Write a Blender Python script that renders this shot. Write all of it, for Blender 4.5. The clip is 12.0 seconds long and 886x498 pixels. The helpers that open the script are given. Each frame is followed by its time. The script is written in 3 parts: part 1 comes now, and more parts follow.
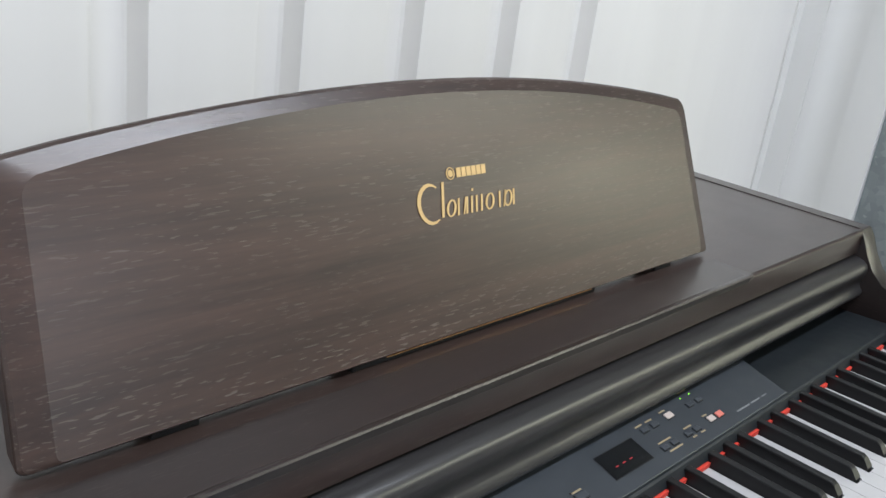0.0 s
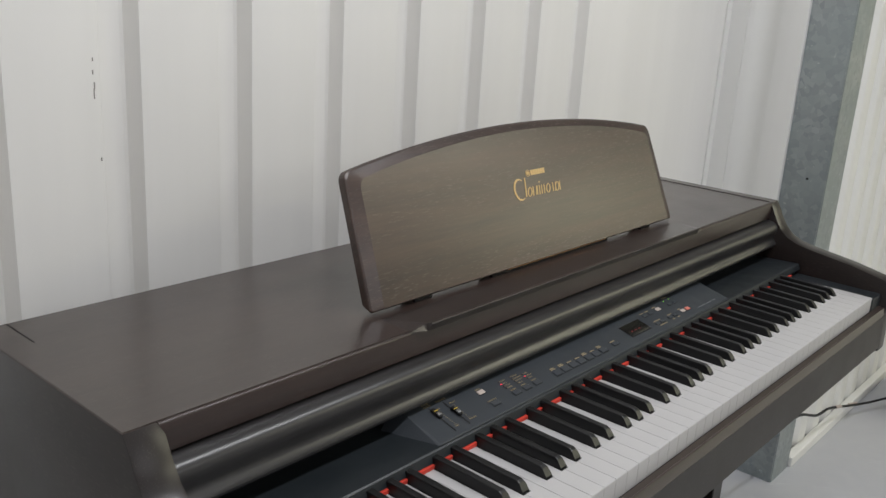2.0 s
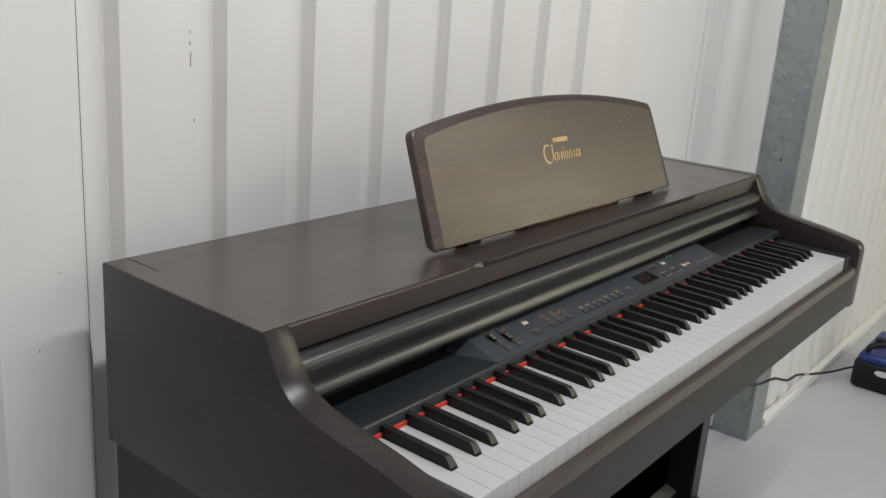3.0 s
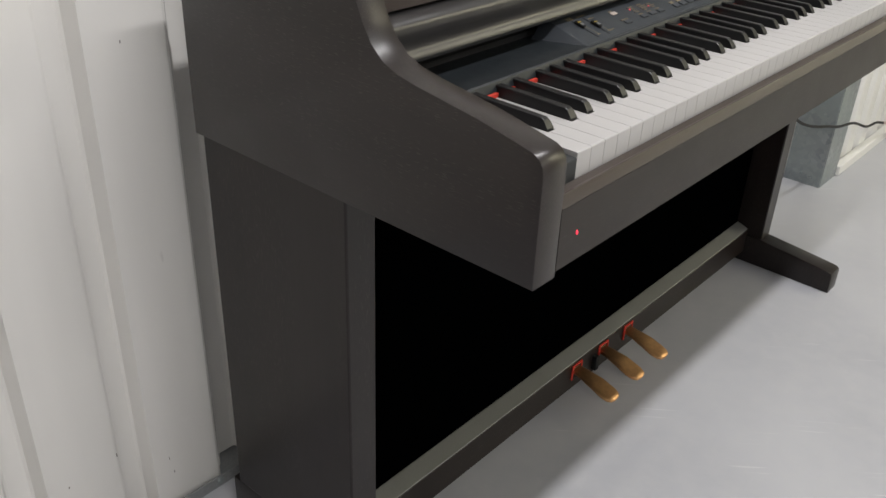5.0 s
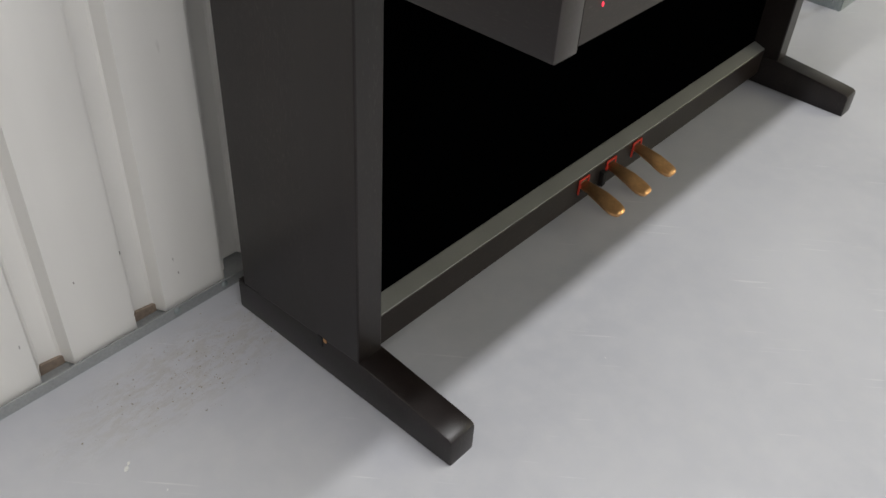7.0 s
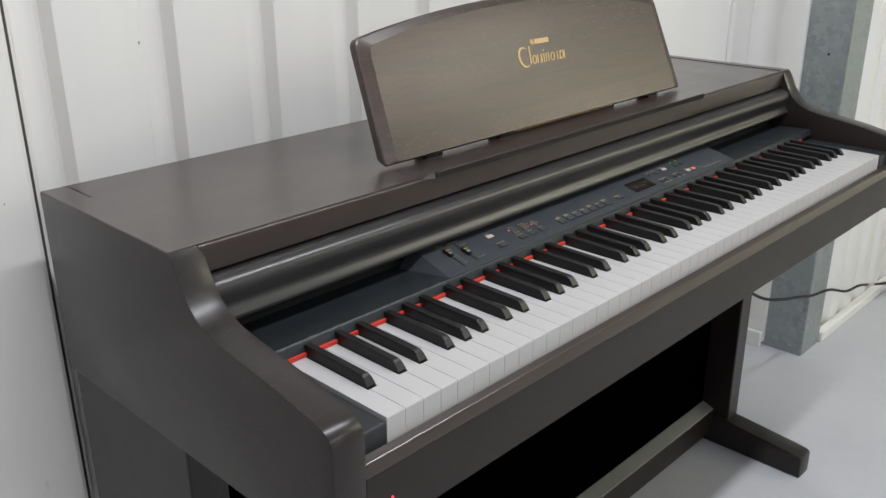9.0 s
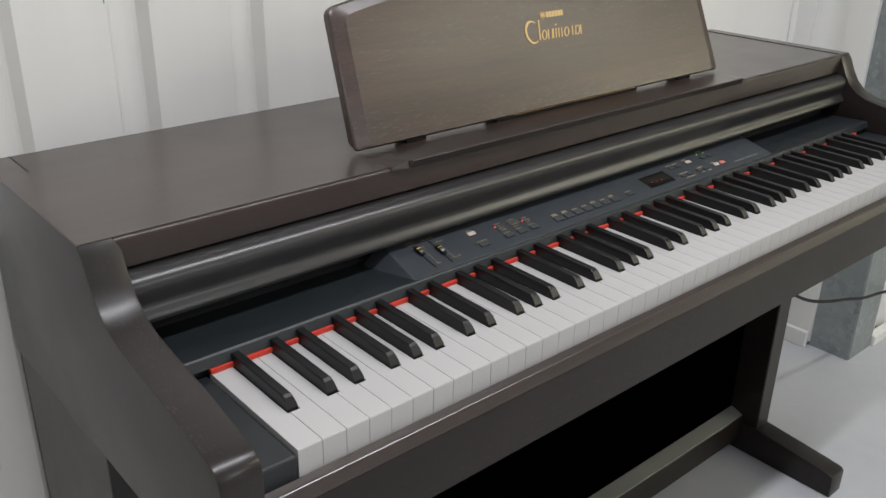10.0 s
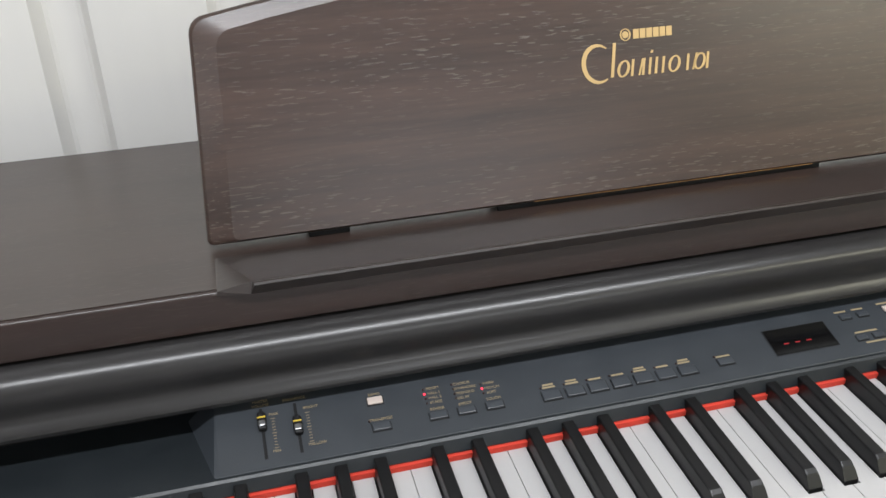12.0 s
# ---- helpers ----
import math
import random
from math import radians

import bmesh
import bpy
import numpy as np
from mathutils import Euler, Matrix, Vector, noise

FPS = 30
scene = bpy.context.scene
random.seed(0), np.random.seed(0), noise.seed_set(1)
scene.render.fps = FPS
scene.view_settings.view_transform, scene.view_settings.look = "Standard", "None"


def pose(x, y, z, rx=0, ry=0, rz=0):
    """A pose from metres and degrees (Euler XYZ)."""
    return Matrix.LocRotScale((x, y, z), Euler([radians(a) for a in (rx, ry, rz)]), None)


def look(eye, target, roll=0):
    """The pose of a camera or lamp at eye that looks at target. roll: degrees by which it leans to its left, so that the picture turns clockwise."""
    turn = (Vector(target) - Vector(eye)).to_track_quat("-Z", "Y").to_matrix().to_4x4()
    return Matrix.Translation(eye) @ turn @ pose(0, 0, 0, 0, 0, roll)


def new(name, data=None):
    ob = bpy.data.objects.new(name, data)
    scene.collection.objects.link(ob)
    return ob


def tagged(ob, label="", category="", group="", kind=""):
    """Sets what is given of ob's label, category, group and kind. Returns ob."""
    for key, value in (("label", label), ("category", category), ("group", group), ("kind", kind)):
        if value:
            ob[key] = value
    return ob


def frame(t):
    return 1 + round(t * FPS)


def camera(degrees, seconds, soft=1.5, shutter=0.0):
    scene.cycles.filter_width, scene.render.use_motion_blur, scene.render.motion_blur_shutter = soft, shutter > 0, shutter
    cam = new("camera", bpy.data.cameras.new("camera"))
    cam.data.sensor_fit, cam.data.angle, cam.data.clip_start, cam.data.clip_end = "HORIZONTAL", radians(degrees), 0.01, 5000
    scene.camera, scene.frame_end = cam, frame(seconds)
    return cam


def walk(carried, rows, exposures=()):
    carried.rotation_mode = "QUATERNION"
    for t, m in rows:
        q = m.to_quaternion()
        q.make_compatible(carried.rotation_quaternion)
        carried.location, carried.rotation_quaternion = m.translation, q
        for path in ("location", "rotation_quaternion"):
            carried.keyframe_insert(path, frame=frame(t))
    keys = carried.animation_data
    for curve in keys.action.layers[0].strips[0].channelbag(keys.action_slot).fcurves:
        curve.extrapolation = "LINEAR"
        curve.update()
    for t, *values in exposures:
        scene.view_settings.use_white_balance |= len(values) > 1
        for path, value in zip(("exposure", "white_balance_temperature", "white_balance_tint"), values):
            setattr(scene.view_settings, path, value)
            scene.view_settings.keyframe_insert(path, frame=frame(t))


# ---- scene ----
cam = camera(53.2, 12.0)
PATH = [
    (0, (0.117, -0.119, 1.167), (1.509, 1.142, 0.48), 7.7),
    (0.5, (0.036, -0.215, 1.204), (1.476, 0.999, 0.531), 6.1),
    (1, (-0.103, -0.303, 1.204), (1.318, 0.934, 0.532), 4.5),
    (1.5, (-0.235, -0.381, 1.23), (1.168, 0.881, 0.567), 3.5),
    (2, (-0.399, -0.384, 1.235), (1.059, 0.86, 0.663), 3.5),
    (2.5, (-0.549, -0.39, 1.23), (0.963, 0.805, 0.696), 4.2),
    (2.7, (-0.584, -0.402, 1.223), (0.938, 0.781, 0.687), 4.5),
    (4.3, (-0.64, -0.415, 1.124), (0.753, 0.752, 0.289), 1.4),
    (4.5, (-0.641, -0.413, 1.11), (0.734, 0.746, 0.235), 1.6),
    (5, (-0.652, -0.399, 1.074), (0.668, 0.73, 0.083), 2.3),
    (5.5, (-0.655, -0.383, 1.034), (0.608, 0.706, -0.069), 2.5),
    (6, (-0.656, -0.387, 1.015), (0.56, 0.657, -0.183), 2.9),
    (6.5, (-0.666, -0.391, 0.998), (0.516, 0.611, -0.266), 3.7),
    (6.7, (-0.668, -0.392, 0.992), (0.506, 0.594, -0.292), 3.9),
    (8.3, (-0.56, -0.45, 1.141), (0.792, 0.648, 0.157), 0.3),
    (8.5, (-0.531, -0.477, 1.15), (0.838, 0.684, 0.267), -0.7),
    (9, (-0.458, -0.514, 1.18), (0.883, 0.781, 0.456), -0.3),
    (9.5, (-0.401, -0.551, 1.182), (0.852, 0.824, 0.448), 0.7),
    (10, (-0.294, -0.505, 1.184), (0.91, 0.868, 0.369), 1.1),
    (10.5, (-0.157, -0.392, 1.179), (1.044, 0.92, 0.265), 1.5),
    (11, (-0.04, -0.343, 1.167), (1.061, 1.004, 0.18), 0.3),
    (11.5, (0.141, -0.337, 1.172), (0.878, 1.253, 0.208), -1.7),
    (12, (0.292, -0.315, 1.18), (0.707, 1.39, 0.219), -1.6),
]
walk(cam, [(t, look(eye, target, roll)) for t, eye, target, roll in PATH],
     exposures=((0, 0.20, 5750, 10), (0.5, 0.02, 5950, 9), (1.0, -0.10, 6050, 11), (2.0, -0.23, 6150, 11), (2.5, -0.28, 6200, 12), (2.7, -0.23, 6200, 12),
                (4.3, -0.02, 6350, 11), (5.0, 0.14, 6400, 12), (5.5, 0.18, 6400, 12), (6.5, 0.13, 6350, 11), (8.5, 0.26, 6150, 11), (9.0, 0.10, 6050, 11),
                (9.5, -0.06, 6100, 12), (11.0, 0.02, 6200, 10), (11.5, 0.05, 6200, 10), (12, 0.28, 6100, 10)))

# ---- light ----
world = bpy.data.worlds.new("world")
scene.world = world
world.use_nodes = True
world.node_tree.nodes["Background"].inputs[0].default_value = (0.55, 0.57, 0.6, 1)
world.node_tree.nodes["Background"].inputs[1].default_value = 0.01


def strip_lamp(x, y, z, length, watts, colour=(1.0, 0.985, 0.965), wide=0.12):
    lamp = bpy.data.lights.new("strip_lamp", "AREA")
    lamp.shape, lamp.size, lamp.size_y, lamp.energy, lamp.color = "RECTANGLE", length, wide, watts, colour
    ob = new("strip_lamp", lamp)
    ob.matrix_basis = pose(x, y, z)
    return ob


strip_lamp(0.45, -0.54, 2.63, 2.3, 46, wide=0.09)
strip_lamp(1.5, -4.2, 2.63, 2.3, 40)
strip_lamp(1.8, -6.8, 2.63, 2.3, 50)
# added yellow fills from the right, where no lamp is known, for yellowish reflections
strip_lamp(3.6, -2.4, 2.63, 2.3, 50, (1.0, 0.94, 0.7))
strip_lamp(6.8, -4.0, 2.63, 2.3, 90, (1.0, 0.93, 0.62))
# added fill that brightens the left wall and the sheet overlap
strip_lamp(-2.4, -2.6, 2.63, 2.3, 33, (1.0, 0.97, 0.93))


# ---- materials ----
def material(name, colour, rough=0.5, metal=0.0, spec=0.5, coat=0.0):
    m = bpy.data.materials.new(name)
    m.use_nodes = True
    b = m.node_tree.nodes["Principled BSDF"]
    b.inputs["Base Color"].default_value = (*colour, 1)
    b.inputs["Roughness"].default_value = rough
    b.inputs["Metallic"].default_value = metal
    b.inputs["Specular IOR Level"].default_value = spec
    b.inputs["Coat Weight"].default_value = coat
    return m


class Nodes:
    """Short hand for the node graph of one material."""

    def __init__(self, m):
        self.t = m.node_tree
        self.b = self.t.nodes["Principled BSDF"]
        self.co = self.t.nodes.new("ShaderNodeTexCoord")

    def add(self, kind, **values):
        n = self.t.nodes.new("ShaderNode" + kind)
        for k, v in values.items():
            n.inputs[k.replace("_", " ")].default_value = v
        return n

    def link(self, a, b):
        self.t.links.new(a, b)

    def coords(self, scale=(1, 1, 1), source="Object"):
        n = self.add("Mapping", Scale=scale)
        self.link(self.co.outputs[source], n.inputs["Vector"])
        return n.outputs[0]

    def noise(self, scale, detail=3.0, stretch=(1, 1, 1), rough=0.55):
        n = self.add("TexNoise", Scale=scale, Detail=detail, Roughness=rough)
        self.link(self.coords(stretch), n.inputs["Vector"])
        return n.outputs["Fac"]

    def ramp(self, fac, low, high, a=0.0, b=1.0):
        n = self.add("MapRange", From_Min=low, From_Max=high, To_Min=a, To_Max=b)
        self.link(fac, n.inputs["Value"])
        return n.outputs[0]

    def mix(self, fac, a, b):
        n = self.t.nodes.new("ShaderNodeMix")
        n.data_type = "RGBA"
        for value, k in ((fac, 0), (a, 6), (b, 7)):
            if isinstance(value, tuple):
                n.inputs[k].default_value = (*value, 1)
            elif isinstance(value, float):
                n.inputs[k].default_value = value
            else:
                self.link(value, n.inputs[k])
        return n.outputs[2]

    def math(self, op, a, b):
        n = self.t.nodes.new("ShaderNodeMath")
        n.operation = op
        for value, k in ((a, 0), (b, 1)):
            if isinstance(value, (int, float)):
                n.inputs[k].default_value = value
            else:
                self.link(value, n.inputs[k])
        return n.outputs[0]

    def bump(self, height, strength, distance=0.001):
        n = self.add("Bump", Strength=strength, Distance=distance)
        self.link(height, n.inputs["Height"])
        self.link(n.outputs[0], self.b.inputs["Normal"])

    def colour(self, out):
        self.link(out, self.b.inputs["Base Color"])

    def rough(self, out):
        self.link(out, self.b.inputs["Roughness"])


def wood(name, dark, light, along="x", pores=1.0, rough=0.36, coat=0.8, spec=0.5):
    m = material(name, dark, rough, spec=spec, coat=coat)
    m.node_tree.nodes["Principled BSDF"].inputs["Coat Roughness"].default_value = 0.24
    g = Nodes(m)
    s = {"x": (0.06, 1, 1), "y": (1, 0.06, 1), "z": (1, 1, 0.06)}[along]
    p = {"x": (0.11, 1, 1), "y": (1, 0.11, 1), "z": (1, 1, 0.11)}[along]
    figure = g.ramp(g.noise(38, 5, s), 0.3, 0.7)
    fine = g.ramp(g.noise(240, 3, s), 0.35, 0.7)
    big = g.ramp(g.noise(5, 2, s), 0.35, 0.65)
    tone = g.math("ADD", g.math("MULTIPLY", figure, 0.45), g.math("MULTIPLY", fine, 0.25))
    tone = g.math("ADD", tone, g.math("MULTIPLY", big, 0.3))
    pore = g.ramp(g.noise(800, 1, p, 0.3), 0.64, 0.69)
    patch = g.ramp(g.noise(16, 3, s), 0.36, 0.6)
    pore = g.math("MULTIPLY", pore, patch)
    c = g.mix(tone, dark, light)
    # pores mixed paler, with the glint they catch put into the colour
    g.colour(g.mix(g.math("MULTIPLY", pore, 0.42 * pores), c, (0.15, 0.13, 0.11)))
    smear = g.ramp(g.noise(14, 4), 0.3, 0.75, rough - 0.02, rough + 0.03)
    g.rough(smear)
    g.bump(g.math("SUBTRACT", g.math("MULTIPLY", fine, 0.06), pore), 0.3 * pores, 0.0004)
    n = [x for x in m.node_tree.nodes if x.bl_idname == "ShaderNodeBump"][0]
    g.link(n.outputs[0], g.b.inputs["Coat Normal"])
    return m


WOOD = wood("rosewood", (0.008, 0.0049, 0.0040), (0.060, 0.0330, 0.0240), "x", 1.0, 0.36, 0.32, 0.44)
# copies of one rosewood, with each face's light or shade in its colour
WOOD_TOP = wood("rosewood_lit_top", (0.020, 0.0126, 0.0104), (0.040, 0.0260, 0.0212), "x", 0.35, 0.32, 0.5)
# redder than the lid: a reflection's tint mixed into the wood colour
WOOD_EDGE = wood("rosewood_edge", (0.014, 0.0088, 0.0074), (0.033, 0.0178, 0.0142), "x", 0.3, 0.34, 0.3, 0.42)
WOOD_DARK = wood("rosewood_ledge", (0.015, 0.0107, 0.0092), (0.031, 0.0212, 0.0180), "x", 0.3, 0.34, 0.5)
WOOD_RAIL = wood("rosewood_shaded_rail", (0.008, 0.0055, 0.0045), (0.016, 0.0105, 0.0085), "x", 0.4, 0.38, 0.0, 0.32)
WOOD_Y = wood("rosewood_shaded_side", (0.0066, 0.0042, 0.0038), (0.0145, 0.0089, 0.0078), "y", 0.35, 0.33, 0.15, 0.45)
WOOD_Z = wood("rosewood_shaded_upright", (0.0060, 0.0041, 0.0037), (0.0130, 0.0087, 0.0077), "z", 0.35, 0.36, 0.1, 0.36)


def speckled(name, colour, rough, scale, amount, bump=0.0, metal=0.0, spec=0.5):
    m = material(name, colour, rough, metal, spec)
    g = Nodes(m)
    small, large = g.noise(scale, 3), g.noise(scale / 25, 3)
    f = g.math("ADD", g.math("MULTIPLY", small, 0.5), g.math("MULTIPLY", large, 0.5))
    g.colour(g.mix(g.ramp(f, 0.3, 0.7), tuple(c * (1 - amount) for c in colour), tuple(min(1, c * (1 + amount)) for c in colour)))
    g.rough(g.ramp(large, 0.3, 0.7, rough - 0.06, rough + 0.06))
    if bump:
        g.bump(small, bump, 0.0004)
    return m


FALL = material("satin_fallboard", (0.0212, 0.0200, 0.0200), 0.35, 0.0, 0.6)
f = Nodes(FALL)
f.rough(f.ramp(f.noise(900, 2), 0.3, 0.7, 0.28, 0.33))
f.bump(f.noise(1500, 2), 0.06, 0.0003)
PANEL_DARK = speckled("dark_strip_plastic", (0.012, 0.015, 0.0175), 0.42, 900, 0.1, 0.15)
PANEL = speckled("panel_plastic", (0.027, 0.0315, 0.0375), 0.45, 900, 0.1, 0.15)
BLACK = speckled("black_felt", (0.006, 0.006, 0.007), 0.9, 500, 0.3)
# black board, its colour deepened for the shade under the keybed
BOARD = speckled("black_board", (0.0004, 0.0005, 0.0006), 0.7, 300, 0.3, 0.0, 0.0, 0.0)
WHITE_KEY = speckled("white_key_plastic", (0.43, 0.42, 0.417), 0.32, 300, 0.015)
BLACK_KEY = speckled("black_key_plastic", (0.006, 0.006, 0.0065), 0.36, 900, 0.2, 0.1, 0.0, 0.36)
RED_FELT = speckled("red_felt", (0.56, 0.042, 0.022), 0.9, 1500, 0.15, 0.3)
BRASS = speckled("worn_brass", (0.62, 0.36, 0.17), 0.4, 120, 0.18, 0.0, 1.0)
GOLD = material("gold_print", (0.52, 0.36, 0.16), 0.4, 0.3)
TEXT = material("tan_print", (0.27, 0.215, 0.125), 0.6)
GREY_PRINT = material("grey_print", (0.15, 0.155, 0.16), 0.6)
BUTTON = speckled("button_plastic", (0.035, 0.04, 0.047), 0.4, 900, 0.1)
BUTTON_PALE = material("pale_button", (0.46, 0.39, 0.35), 0.45)
BUTTON_RED = material("red_button", (0.55, 0.16, 0.12), 0.45)
CHROME = material("slider_metal", (0.32, 0.32, 0.33), 0.35, 1.0)
YELLOW = material("yellow_mark", (0.5, 0.36, 0.04), 0.5)
DISPLAY = material("smoked_window", (0.003, 0.003, 0.0035), 0.1, 0.0, 0.25)
# pale grey that paints the lit sheen on the lower rail's top
RAIL_SHEEN = speckled("rail_top_sheen", (0.26, 0.26, 0.24), 0.42, 500, 0.08, 0.0, 0.4)
RUBBER = speckled("black_rubber", (0.007, 0.007, 0.0075), 0.55, 400, 0.2, 0.0, 0.0, 0.3)

CHIP = speckled("paint_chip", (0.62, 0.62, 0.6), 0.7, 300, 0.1)


def glowing(name, colour, strength):
    m = material(name, colour, 0.4)
    b = m.node_tree.nodes["Principled BSDF"]
    b.inputs["Emission Color"].default_value = (*colour, 1)
    b.inputs["Emission Strength"].default_value = strength
    return m


LED_RED = glowing("red_led", (1.0, 0.03, 0.06), 1.6)
LED_DIM = glowing("dim_red_segment", (0.35, 0.015, 0.02), 0.012)
LED_GREEN = glowing("green_led", (0.35, 1.0, 0.05), 0.25)
LED_OFF = material("dark_led", (0.02, 0.005, 0.005), 0.3)


def painted_steel(name, colour, rough=0.4):
    m = material(name, colour, rough)
    g = Nodes(m)
    cloud = g.noise(1.6, 3)
    streak = g.noise(18, 3, (1, 1, 0.06))
    f = g.math("ADD", g.math("MULTIPLY", cloud, 0.6), g.math("MULTIPLY", streak, 0.4))
    c = g.mix(g.ramp(f, 0.35, 0.7), tuple(v * 0.95 for v in colour), tuple(min(1, v * 1.03) for v in colour))
    scuff = g.math("MULTIPLY", g.ramp(g.noise(60, 2, (1, 1, 0.3)), 0.74, 0.8), g.ramp(g.noise(3, 2), 0.55, 0.7))
    g.colour(g.mix(g.math("MULTIPLY", scuff, 0.35), c, (0.35, 0.33, 0.31)))
    g.rough(g.ramp(cloud, 0.3, 0.7, rough - 0.05, rough + 0.1))
    g.bump(g.noise(3.5, 2, (1, 1, 0.5)), 0.1, 0.006)
    return m


STEEL_WHITE = painted_steel("white_cladding", (0.745, 0.73, 0.70))
STEEL_WHITE_2 = painted_steel("white_liner", (0.72, 0.715, 0.69))


def galvanised():
    m = material("galvanised_steel", (0.42, 0.45, 0.46), 0.45, 0.75)
    g = Nodes(m)
    v = g.add("TexVoronoi", Scale=70.0)
    g.link(g.coords((1, 1, 1)), v.inputs["Vector"])
    cells = g.mix(g.ramp(v.outputs["Color"], 0.0, 1.0), (0.27, 0.3, 0.31), (0.42, 0.45, 0.46))
    cloud = g.noise(7, 4)
    c = g.mix(g.ramp(cloud, 0.35, 0.7), cells, (0.33, 0.37, 0.37))
    spots = g.math("MULTIPLY", g.ramp(g.noise(90, 2), 0.68, 0.76), 0.6)
    g.colour(g.mix(spots, c, (0.6, 0.62, 0.62)))
    g.rough(g.ramp(cloud, 0.3, 0.7, 0.38, 0.6))
    return m


GALV = galvanised()
OVERLAP_SHADE = speckled("overlap_shade", (0.055, 0.049, 0.043), 0.7, 150, 0.4)
CHANNEL = speckled("zinc_channel", (0.30, 0.31, 0.31), 0.42, 200, 0.15, 0.0, 0.3)


def floor_paint():
    m = material("grey_floor_paint", (0.3, 0.31, 0.33), 0.4)
    g = Nodes(m)
    cloud, small, grain = g.noise(2.2, 4), g.noise(24, 4), g.noise(420, 2)
    c = g.mix(g.ramp(cloud, 0.3, 0.7), (0.39, 0.395, 0.425), (0.46, 0.465, 0.49))
    c = g.mix(g.math("MULTIPLY", g.ramp(small, 0.4, 0.75), 0.35), c, (0.5, 0.5, 0.51))
    # fine pale scratches, longest along one slant
    turn = g.add("Mapping", Scale=(1, 1, 1), Rotation=(0, 0, 0.9))
    g.link(g.co.outputs["Object"], turn.inputs["Vector"])
    stretch = g.add("Mapping", Scale=(0.035, 1, 1))
    g.link(turn.outputs[0], stretch.inputs["Vector"])
    n = g.add("TexNoise", Scale=170.0, Detail=1.0)
    g.link(stretch.outputs[0], n.inputs["Vector"])
    line = g.math("MULTIPLY", g.ramp(n.outputs["Fac"], 0.69, 0.74), g.ramp(g.noise(5.5, 4), 0.48, 0.62))
    c = g.mix(g.math("MULTIPLY", line, 0.55), c, (0.6, 0.6, 0.6))
    # dusty worn patch beside the wall
    where = g.add("Mapping", Location=(0.21, -0.455, 0), Scale=(1, 1, 1))
    g.link(g.co.outputs["Object"], where.inputs["Vector"])
    squash = g.add("Mapping", Scale=(3.6, 10.0, 1))
    g.link(where.outputs[0], squash.inputs["Vector"])
    ball = g.add("TexGradient")
    ball.gradient_type = "SPHERICAL"
    g.link(squash.outputs[0], ball.inputs["Vector"])
    crumbs = g.math("MULTIPLY", g.ramp(g.noise(75, 6, (0.4, 1, 1), 0.7), 0.44, 0.58), g.ramp(ball.outputs["Fac"], 0.05, 0.6))
    c = g.mix(g.math("MULTIPLY", crumbs, 0.5), c, (0.37, 0.345, 0.31))
    g.colour(c)
    g.rough(g.ramp(small, 0.3, 0.7, 0.36, 0.5))
    h = g.math("ADD", g.math("MULTIPLY", small, 0.8), g.math("MULTIPLY", grain, 0.15))
    h = g.math("ADD", h, g.math("MULTIPLY", crumbs, 3.0))
    g.bump(h, 0.22, 0.002)
    return m


FLOOR = floor_paint()
CEILING = speckled("ceiling_paint", (0.62, 0.62, 0.6), 0.7, 90, 0.04)
PLAIN_WALL = speckled("plain_wall_paint", (0.74, 0.74, 0.73), 0.6, 90, 0.04)


# ---- mesh helpers ----
def part(name, bm, mat, parent=None, label="", smooth=False, sharp=32):
    """Links a bmesh in world coordinates as one mesh, under a thing or a part."""
    me = bpy.data.meshes.new(name)
    bmesh.ops.recalc_face_normals(bm, faces=bm.faces)
    bm.to_mesh(me)
    bm.free()
    me.materials.append(mat)
    if smooth:
        for p in me.polygons:
            p.use_smooth = True
        me.set_sharp_from_angle(angle=radians(sharp))
    ob = new(name, me)
    if parent:
        attach(ob, parent)
    return tagged(ob, label)


def attach(ob, parent):
    ob.parent = parent
    m = parent.matrix_basis.copy()
    if parent.parent:
        m = parent.parent.matrix_basis @ parent.matrix_parent_inverse @ m
    ob.matrix_parent_inverse = m.inverted()


def thing(name, at, label, category, group=""):
    ob = new(name)
    ob.empty_display_size = 0.05
    ob.matrix_basis = pose(*at)
    return tagged(ob, label, category, group)


def box(bm, x0, x1, y0, y1, z0, z1):
    v = [bm.verts.new((x, y, z)) for z in (z0, z1) for x, y in ((x0, y0), (x1, y0), (x1, y1), (x0, y1))]
    for f in ((3, 2, 1, 0), (4, 5, 6, 7), (0, 1, 5, 4), (1, 2, 6, 5), (2, 3, 7, 6), (3, 0, 4, 7)):
        bm.faces.new([v[i] for i in f])
    return v


def solid_box(x0, x1, y0, y1, z0, z1, bevel=0.0, segments=2):
    bm = bmesh.new()
    box(bm, x0, x1, y0, y1, z0, z1)
    if bevel:
        bmesh.ops.bevel(bm, geom=bm.edges[:], offset=bevel, segments=segments, affect="EDGES", profile=0.5)
    return bm


